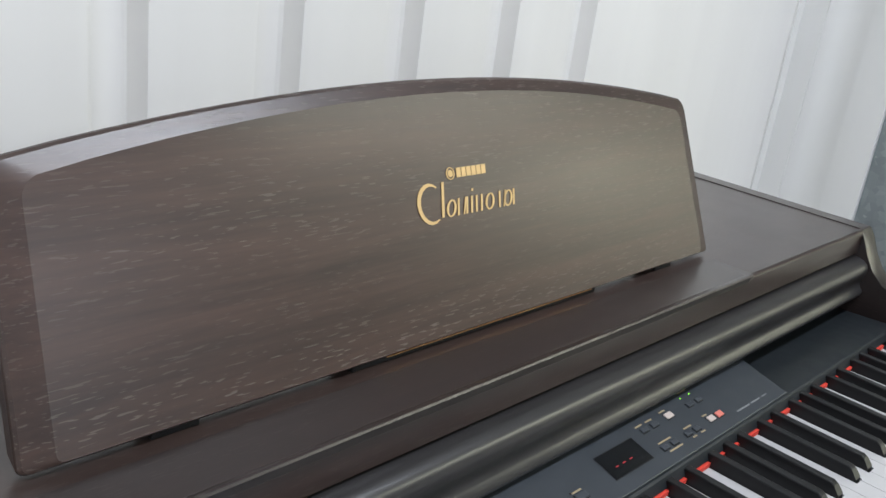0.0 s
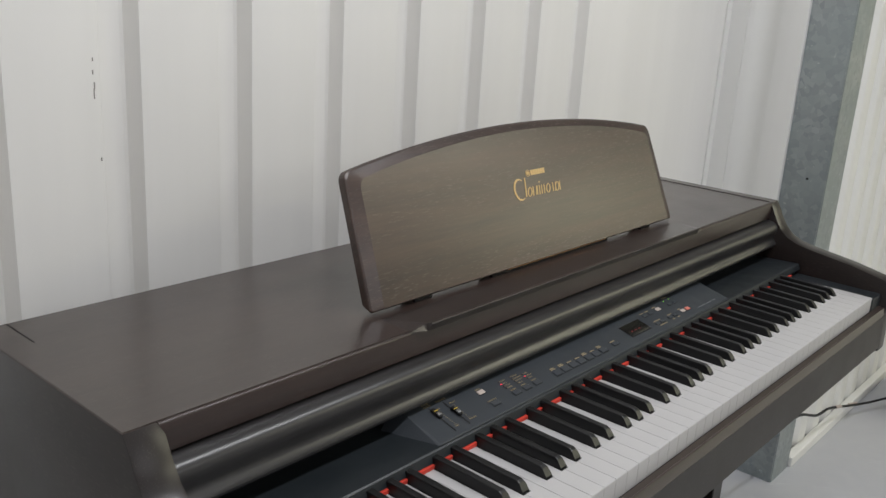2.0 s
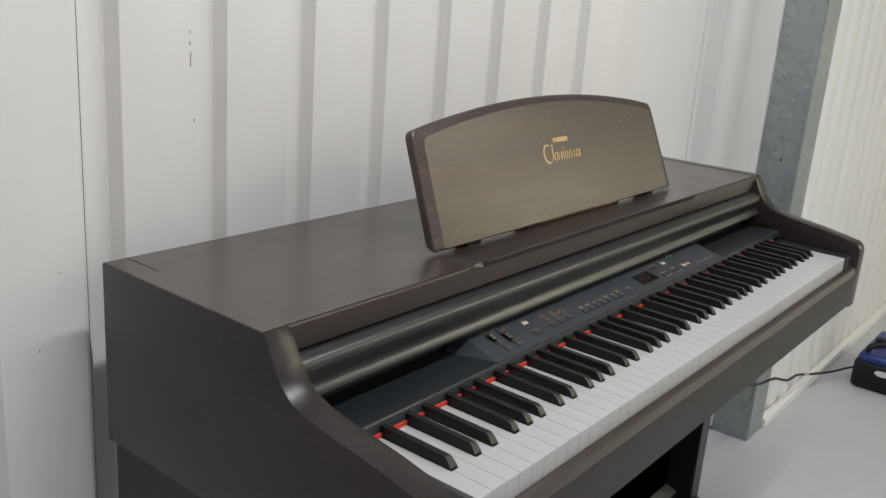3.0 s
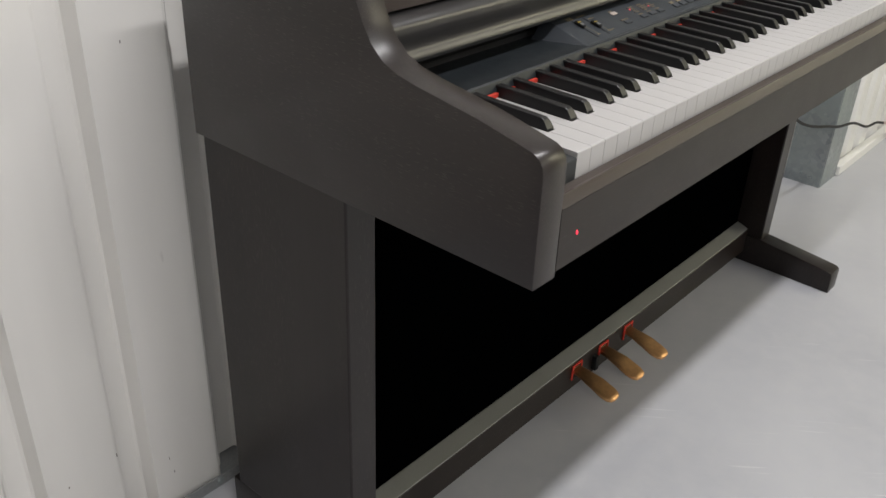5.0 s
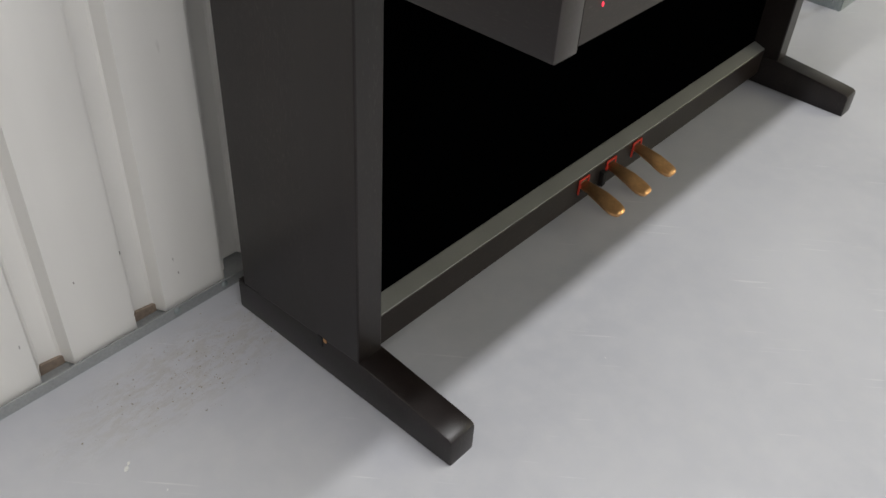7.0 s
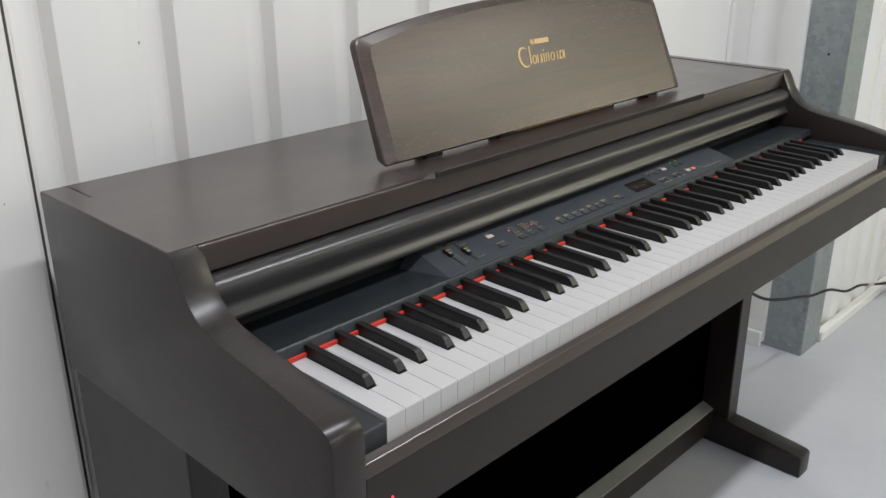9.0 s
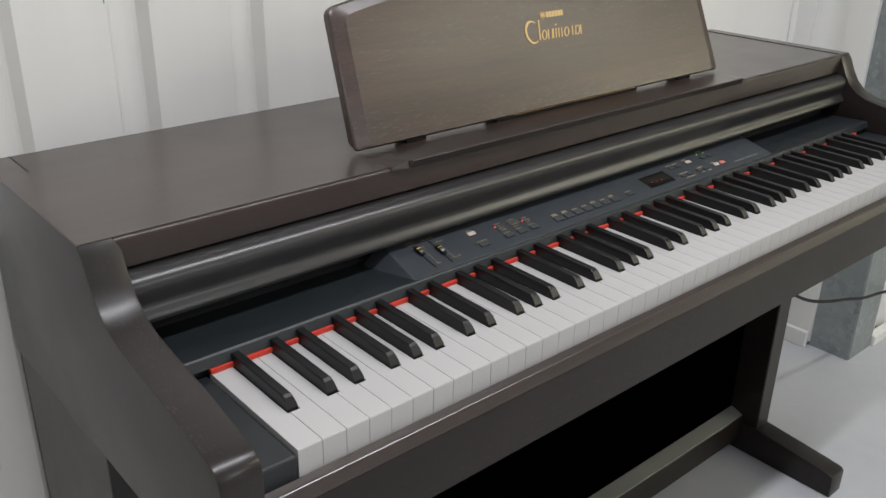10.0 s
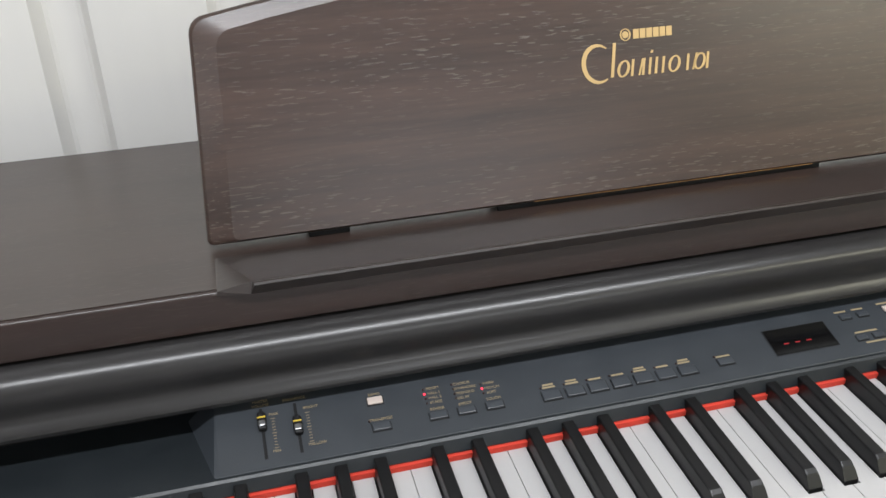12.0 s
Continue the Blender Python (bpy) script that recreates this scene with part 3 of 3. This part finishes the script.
# gold maker's mark, as plain shapes
def rest_shape(points, name="mark"):
    bm = bmesh.new()
    lo = [bm.verts.new(on_rest(x, q, 0.0003)) for x, q in points]
    hi = [bm.verts.new(on_rest(x, q, 0.0007)) for x, q in points]
    bm.faces.new(hi)
    for i in range(len(lo)):
        bm.faces.new((lo[i], lo[(i + 1) % len(lo)], hi[(i + 1) % len(hi)], hi[i]))
    return part(name, bm, GOLD, rest, "gold printed mark")


def stroke(x, q, w, h, lean=0.0):
    rest_shape([(x, q), (x + w, q), (x + w + lean, q + h), (x + lean, q + h)])


def crescent(x, q, r, w, a0, a1):
    n = 14
    arc = [radians(a0 + (a1 - a0) * k / n) for k in range(n + 1)]
    thick = [w * (0.25 + 0.75 * math.sin(math.pi * k / n)) for k in range(n + 1)]
    rest_shape([(x + r * math.cos(a), q + 1.15 * r * math.sin(a)) for a in arc] + [(x + (r - t) * math.cos(a), q + 1.15 * (r - t) * math.sin(a)) for a, t in list(zip(arc, thick))[::-1]])


def ring(x, q, w, h, t, lean=0.0):
    """A slanted oval band."""
    n = 20
    turn = [2 * math.pi * k / n for k in range(n)]
    out = [(x + w * math.cos(a) + lean * math.sin(a), q + h * math.sin(a)) for a in turn]
    inner = [(x + (w - t) * math.cos(a) + lean * math.sin(a), q + (h - 0.5 * t) * math.sin(a)) for a in turn]
    bm = bmesh.new()
    lo = [[bm.verts.new(on_rest(*p, 0.0003)) for p in line] for line in (out, inner)]
    hi = [[bm.verts.new(on_rest(*p, 0.0007)) for p in line] for line in (out, inner)]
    for k in range(n):
        m = (k + 1) % n
        bm.faces.new((hi[0][k], hi[0][m], hi[1][m], hi[1][k]))
        bm.faces.new((lo[0][k], lo[0][m], hi[0][m], hi[0][k]))
        bm.faces.new((lo[1][m], lo[1][k], hi[1][k], hi[1][m]))
    return part("mark", bm, GOLD, rest, "gold printed mark")


# a gold device of ovals and slanted strokes under a disc and a row of blocks
Q = 0.0885
crescent(0.5740, Q + 0.0125, 0.0135, 0.0036, 50, 305)
stroke(0.5840, Q + 0.0010, 0.0026, 0.0265, 0.0044)
for x in (0.5955, 0.6395, 0.6618):
    ring(x, Q + 0.0068, 0.0054, 0.0066, 0.0024, 0.0016)
for x in (0.6010, 0.6105, 0.6160, 0.6215, 0.6275, 0.6490, 0.6665):
    stroke(x, Q + 0.0005, 0.0021, 0.0130, 0.0024)
for x in (0.6075, 0.6545):
    stroke(x, Q + 0.0005, 0.0016, 0.0130, 0.0044)
stroke(0.6196, Q + 0.0170, 0.0021, 0.0022, 0.0006)
ring(0.5995, 0.1215, 0.0046, 0.0048, 0.0012)
n = 12
rest_shape([(0.5995 + 0.0027 * math.cos(2 * math.pi * k / n), 0.1215 + 0.0028 * math.sin(2 * math.pi * k / n)) for k in range(n)])
for k in range(6):
    stroke(0.6058 + 0.0057 * k, 0.1178, 0.0049, 0.0074, 0.0006)


# ---- control panel ----
def on_panel(x, q, lift=0.0):
    return Vector((0.998 * x - 0.001, P0.y, P0.z)) + PU * q + PN * lift


def panel_box(name, x, q, w, h, z0, z1, mat, parent=panel, bevel=0.0, label=""):
    bm = bmesh.new()
    box(bm, -w / 2, w / 2, -h / 2, h / 2, z0, z1)
    if bevel:
        bmesh.ops.bevel(bm, geom=bm.edges[:], offset=bevel, segments=2, affect="EDGES", profile=0.5)
    turn = Matrix(((1, 0, 0), (0, PU.y, PN.y), (0, PU.z, PN.z))).to_4x4()
    bmesh.ops.transform(bm, matrix=Matrix.Translation(on_panel(x, q)) @ turn, verts=bm.verts)
    return part(name, bm, mat, parent, label)


def lettering(text, x, q, size=0.0031, mat=TEXT):
    """Small printed words, centred on a point of the panel."""
    cu = bpy.data.curves.new("lettering", "FONT")
    cu.body, cu.size, cu.align_x, cu.align_y, cu.extrude = text, size, "CENTER", "CENTER", 0.0001
    ob = bpy.data.objects.new("lettering", cu)
    me = bpy.data.meshes.new_from_object(ob)
    bpy.data.objects.remove(ob)
    me.materials.clear()
    me.materials.append(mat)
    turn = Matrix(((1, 0, 0), (0, PU.y, PN.y), (0, PU.z, PN.z))).to_4x4()
    me.transform(Matrix.Translation(on_panel(x, q, 0.0003)) @ turn)
    ob = new("lettering", me)
    attach(ob, panel)
    return ob


def bar(x, q, w, h=0.0016, mat=TEXT):
    return panel_box("printed_bar", x, q, w, h, 0.0001, 0.0003, mat)


def button(x, q, w=0.0130, h=0.0062, mat=BUTTON, label=""):
    panel_box("button_well", x, q - 0.0004, w + 0.0012, h + 0.0014, 0.00005, 0.0002, RUBBER)
    return panel_box("button", x, q, w, h, -0.001, 0.0014, mat, panel, 0.0007, label)


def light(x, q, mat):
    bm = bmesh.new()
    bmesh.ops.create_uvsphere(bm, u_segments=8, v_segments=5, radius=0.0009, matrix=Matrix.Translation(on_panel(x, q, 0.0002)))
    return part("indicator", bm, mat, panel)


def slider(x, low, high, at):
    panel_box("slot", x, (low + high) / 2, 0.0022, high - low, 0.0001, 0.0003, RUBBER)
    knob = panel_box("slider_knob", x, at, 0.0062, 0.0155, 0.0002, 0.0045, RUBBER, panel, 0.0016, "black slider knob with a yellow line")
    panel_box("yellow_line", x, at + 0.002, 0.0058, 0.0011, 0.0042, 0.0050, YELLOW, knob)
    panel_box("metal_tip", x, at - 0.0028, 0.0052, 0.0050, 0.0030, 0.0049, CHROME, knob, 0.0008)
    for k in range(11):
        bar(x + 0.0078, low + 0.008 + (high - low - 0.018) * k / 10, 0.0032 if k % 5 == 0 else 0.0022, 0.0004)


slider(0.2822, 0.0070, 0.0500, 0.0375)
slider(0.3064, 0.0070, 0.0500, 0.0290)
for text, x, q in (("MASTER", 0.2825, 0.0565), ("VOLUME", 0.2823, 0.0528), ("MAX", 0.2908, 0.0437), ("MIN", 0.2900, 0.0122), ("BRILLIANCE", 0.3064, 0.0540), ("BRIGHT", 0.3172, 0.0442), ("MELLOW", 0.3178, 0.0124),
                   ("DEMO", 0.3636, 0.0452), ("TRANSPOSE", 0.3645, 0.0225), ("ROOM", 0.4066, 0.0416), ("HALL 1", 0.4068, 0.0372), ("HALL 2", 0.4068, 0.0330), ("STAGE", 0.4066, 0.0288), ("REVERB", 0.4058, 0.0228),
                   ("CHORUS", 0.4287, 0.0412), ("SYMPHONIC", 0.4305, 0.0369), ("TREMOLO", 0.4295, 0.0326), ("DELAY", 0.4272, 0.0283), ("EFFECT", 0.4268, 0.0228), ("HARD", 0.4486, 0.0374), ("MEDIUM", 0.4500, 0.0328), ("SOFT", 0.4485, 0.0285), ("TOUCH", 0.4482, 0.0228)):
    lettering(text, x, q)
button(0.3634, 0.0395, 0.0112, 0.0062, BUTTON_PALE, "pale pink button")
for x, q in ((0.3638, 0.0163), (0.4054, 0.0168), (0.4264, 0.0168), (0.4476, 0.0168), (0.6341, 0.0175)):
    button(x, q)
light(0.3560, 0.0222, LED_OFF)
for k, x in enumerate((0.3998, 0.4215, 0.4425)):
    for j in range(4 if k < 2 else 3):
        q = (0.0416 if k < 2 else 0.0374) - 0.0043 * j
        light(x, q, LED_RED if (k, j) in ((0, 1), (2, 1)) else LED_OFF)
for k in range(7):
    x = 0.4912 + 0.01835 * k
    button(x, 0.0160, 0.0142, 0.0084)
    light(x - 0.0062, 0.0238, LED_OFF)
    bar(x, 0.0236, 0.0098)
    if k in (0, 1, 4, 6):
        bar(x, 0.0260, 0.0085)
bar(0.6341, 0.0228, 0.0115)
light(0.6270, 0.0235, LED_OFF)
# display window
panel_box("display_frame", 0.7045, 0.0262, 0.0560, 0.0262, 0.00005, 0.0003, RUBBER)
window = panel_box("display_window", 0.7045, 0.0262, 0.0540, 0.0242, 0.0001, 0.0007, DISPLAY, panel, 0.0, "smoked display window showing three red dashes")
for k in range(3):
    panel_box("display_dash", 0.690 + 0.0100 * k, 0.0230, 0.0042, 0.0010, 0.0006, 0.0009, LED_DIM, window)
for x in (0.7535, 0.7695):
    button(x, 0.0388, 0.0095, 0.0046)
    bar(x - 0.0015, 0.0448, 0.0105)
button(0.7955, 0.0398, 0.0112, 0.0062, BUTTON_PALE, "pale pink button")
bar(0.7925, 0.0462, 0.0100)
for x in (0.8318, 0.8480):
    button(x, 0.0392, 0.0092, 0.0046)
    light(x - 0.0025, 0.0487, LED_GREEN)
bar(0.8405, 0.0548, 0.0150)
for x in (0.7540, 0.7690, 0.7930, 0.8082):
    button(x, 0.0160, 0.0092, 0.0046)
bar(0.7612, 0.0216, 0.0200)
bar(0.7650, 0.0106, 0.0210)
bar(0.8000, 0.0216, 0.0130)
bar(0.7970, 0.0106, 0.0065)
bar(0.8120, 0.0106, 0.0075)
button(0.8365, 0.0170, 0.0105, 0.0062, BUTTON_PALE, "pale pink button")
button(0.8515, 0.0168, 0.0105, 0.0062, BUTTON_RED, "red button")
bar(0.8330, 0.0228, 0.0080)
for x, w in ((0.8880, 0.0250), (0.9130, 0.0180), (0.9320, 0.0100)):
    bar(x, 0.0095, w, 0.0016, GREY_PRINT)

# ---- things on the floor ----
cable = tagged(part("power_cable", rod(smooth_line([(1.297, 0.50, 0.33), (1.312, 0.40, 0.36), (1.35, 0.285, 0.357), (1.45, 0.27, 0.305), (1.56, 0.27, 0.266), (1.66, 0.268, 0.240), (1.76, 0.27, 0.211), (1.89, 0.27, 0.186), (2.02, 0.268, 0.140), (2.13, 0.27, 0.122), (2.24, 0.272, 0.090), (2.35, 0.262, 0.062), (2.45, 0.240, 0.046), (2.515, 0.212, 0.048), (2.535, 0.186, 0.058)]), 0.0038), RUBBER, None, "", True),
               "thin black cable hanging from the piano towards a charger", "cable")
for a, b in (((2.215, 0.2715, 0.098), (2.265, 0.2715, 0.084)), ((2.345, 0.268, 0.063), (2.40, 0.262, 0.052))):
    part("tape", rod([a, b], 0.0052), BUTTON_PALE, cable, "pale tape round the cable")

BLUE = speckled("blue_plastic", (0.012, 0.03, 0.16), 0.4, 300, 0.15)
charger = thing("charger_unit", (2.645, 0.10, 0), "black and blue plastic charger unit on the floor", "charger")
part("body", prism([(2.495, 0.175), (2.495, 0.04), (2.515, 0.01), (2.805, 0.01), (2.825, 0.03), (2.825, 0.19), (2.515, 0.19)], 0.0, 0.096, "z", 0.010, 3), RUBBER, charger, "", True)
part("top_shell", prism([(2.503, 0.168), (2.503, 0.045), (2.521, 0.018), (2.8, 0.018), (2.817, 0.035), (2.817, 0.182), (2.521, 0.182)], 0.088, 0.122, "z", 0.014, 3), BLUE, charger, "blue top shell", True)
part("handle", rod(smooth_line([(2.53, 0.160, 0.112), (2.532, 0.152, 0.142), (2.565, 0.115, 0.152), (2.625, 0.060, 0.152), (2.66, 0.035, 0.142), (2.665, 0.030, 0.112)]), 0.010), RUBBER, charger, "black carrying handle", True)
for kx, ky, kr in ((2.55, 0.055, 0.017), (2.645, 0.145, 0.020)):
    bm = bmesh.new()
    bmesh.ops.create_cone(bm, cap_ends=True, segments=18, radius1=kr, radius2=kr * 0.85, depth=0.026, matrix=pose(kx, ky, 0.130))
    part("knob", bm, RUBBER, charger, "dark knob", True)
part("label", prism([(0.095 + 0.024 * math.cos(2 * math.pi * k / 14), 0.070 + 0.010 * math.sin(2 * math.pi * k / 14)) for k in range(14)], 2.4935, 2.4952), CHIP, charger, "pale oval label")

# channel debris and the hollow's shade in one brown, where the sheets step back
HOLLOW_DIRT = speckled("brown_hollow_dirt", (0.2, 0.155, 0.12), 0.9, 120, 0.4, 0.4)
for k in range(4):
    g = -0.226 - 0.158 * k
    tagged(part("trim_void", prism([(g + 0.006, 0.0045), (g + 0.056, 0.0045), (g + 0.047, 0.019), (g + 0.014, 0.023)], LEFT_Y + 0.0185, LEFT_Y + 0.0236, "y"), HOLLOW_DIRT), "dark hollow with brown debris under the sheet's groove", "gap", group="channel gaps", kind="structure")

# marks on the wall and chips on the floor
SCUFF = material("dark_scuff", (0.22, 0.2, 0.18), 0.8)
rng = random.Random(5)
for x, z, h in ((0.1100, 1.085, 0.012), (0.1108, 1.096, 0.008), (0.1095, 1.113, 0.005), (0.1098, 1.128, 0.004), (0.1150, 1.012, 0.004), (-0.225, 0.16, 0.006), (-0.145, 0.10, 0.006), (-0.140, 0.07, 0.005), (-0.30, 0.15, 0.004), (-0.395, 0.09, 0.006), (-0.125, 0.75, 0.004), (-0.095, 0.845, 0.002)):
    w = 0.0007 + 0.0006 * rng.random()
    y = BACK_Y if x > JOINT else LEFT_Y
    tagged(part("wall_mark", solid_box(x, x + w, y - 0.0006, y + 0.0002, z, z + h), SCUFF), "small dark scuff on the wall paint", "mark", group="wall marks", kind="structure")
GRIT = speckled("floor_grit", (0.3, 0.27, 0.23), 0.9, 300, 0.3)
bm = bmesh.new()
for k in range(260):
    x, y = rng.gauss(-0.20, 0.085), rng.gauss(0.45, 0.035)
    if y < 0.565 and not (-0.07 < x < -0.02):
        r = 0.0006 + 0.0016 * rng.random() ** 3
        bmesh.ops.create_icosphere(bm, subdivisions=1, radius=r, matrix=pose(x, y, r * 0.4, rng.random() * 90, 0, rng.random() * 180) @ Matrix.Diagonal((1, 0.7, 0.5, 1)))
tagged(part("floor_grit", bm, GRIT), "scattered brown grit and dust on the floor", "grit", kind="stuff")
for x, y, r in ((-0.379, 0.366, 0.0045), (-0.372, 0.372, 0.003), (-0.36, 0.30, 0.0015), (0.25, 0.02, 0.0015)):
    bm = bmesh.new()
    bmesh.ops.create_icosphere(bm, subdivisions=1, radius=r, matrix=pose(x, y, r * 0.25, 20, 10, 40) @ Matrix.Diagonal((1.4, 0.7, 0.3, 1)))
    tagged(part("paint_chip", bm, CHIP), "pale paint chip lying on the grey floor", "paint chip", group="paint chips")

# ---- keys, each one a part of the keyboard ----
K = 1.2222 / 52
SHIFT = {1: -0.0028, 3: 0.0028, 6: -0.0036, 8: 0.0, 10: 0.0036}
HALF = 0.0062
keyboard = part("keyboard", solid_box(0.0, 1.2222, 0.004, 0.150, 0.700, 0.7235), BLACK, piano)


def white_mesh(cut_l, cut_r):
    """A white key whose left front corner is the origin, notched for the black keys."""
    g, w, d = 0.00028, K, 0.148
    pts = [(g, 0.0), (w - g, 0.0)]
    pts += [(w - g, 0.0485), (w - cut_r, 0.0485), (w - cut_r, d)] if cut_r else [(w - g, d)]
    pts += [(cut_l, d), (cut_l, 0.0485), (g, 0.0485)] if cut_l else [(g, d)]
    bm = prism(pts, -0.0270, 0.0, "z")
    edge = [e for e in bm.edges if all(v.co.z > -0.001 for v in e.verts) and all(v.co.y < 0.001 for v in e.verts)]
    bmesh.ops.bevel(bm, geom=edge, offset=0.0014, segments=2, affect="EDGES", profile=0.5)
    me = bpy.data.meshes.new("white_key")
    bmesh.ops.recalc_face_normals(bm, faces=bm.faces)
    bm.to_mesh(me)
    bm.free()
    me.materials.append(WHITE_KEY)
    return me


def black_mesh():
    bm = bmesh.new()
    rows = ((0.0, -0.004, 0.0053), (0.0005, 0.002, 0.0053), (0.0065, 0.0095, 0.0046), (0.0095, 0.0113, 0.0044), (0.098, 0.0125, 0.0044), (0.098, -0.004, 0.0053))
    lo = [bm.verts.new((-w, y, z)) for y, z, w in rows]
    hi = [bm.verts.new((w, y, z)) for y, z, w in rows]
    for i in range(5):
        bm.faces.new((lo[i], lo[i + 1], hi[i + 1], hi[i]))
    bm.faces.new((hi[0], hi[5], lo[5], lo[0]))
    bm.faces.new(lo)
    bm.faces.new(hi[::-1])
    bmesh.ops.recalc_face_normals(bm, faces=bm.faces)
    top = [e for e in bm.edges if (e.verts[0].co.z > 0.009 and e.verts[1].co.z > 0.009 and abs(e.verts[0].co.x - e.verts[1].co.x) < 0.001)]
    bmesh.ops.bevel(bm, geom=top, offset=0.0011, segments=2, affect="EDGES", profile=0.5)
    me = bpy.data.meshes.new("black_key")
    bmesh.ops.recalc_face_normals(bm, faces=bm.faces)
    bm.to_mesh(me)
    bm.free()
    me.materials.append(BLACK_KEY)
    return me


white_kinds, black_key = {}, black_mesh()
index = 0
for n in range(88):
    note = (n + 9) % 12
    if note in SHIFT:
        ob = new("black_key", black_key)
        ob.matrix_basis = pose(index * K + SHIFT[note], 0.0500, 0.7510)
    else:
        left = HALF + SHIFT[(note - 1) % 12] if (note - 1) % 12 in SHIFT and n > 0 else 0
        right = HALF - SHIFT[(note + 1) % 12] if (note + 1) % 12 in SHIFT and n < 87 else 0
        kind = (round(left, 5), round(right, 5))
        if kind not in white_kinds:
            white_kinds[kind] = white_mesh(left, right)
        ob = new("white_key", white_kinds[kind])
        ob.matrix_basis = pose(index * K, 0.0, 0.7510)
        index += 1
    attach(ob, keyboard)
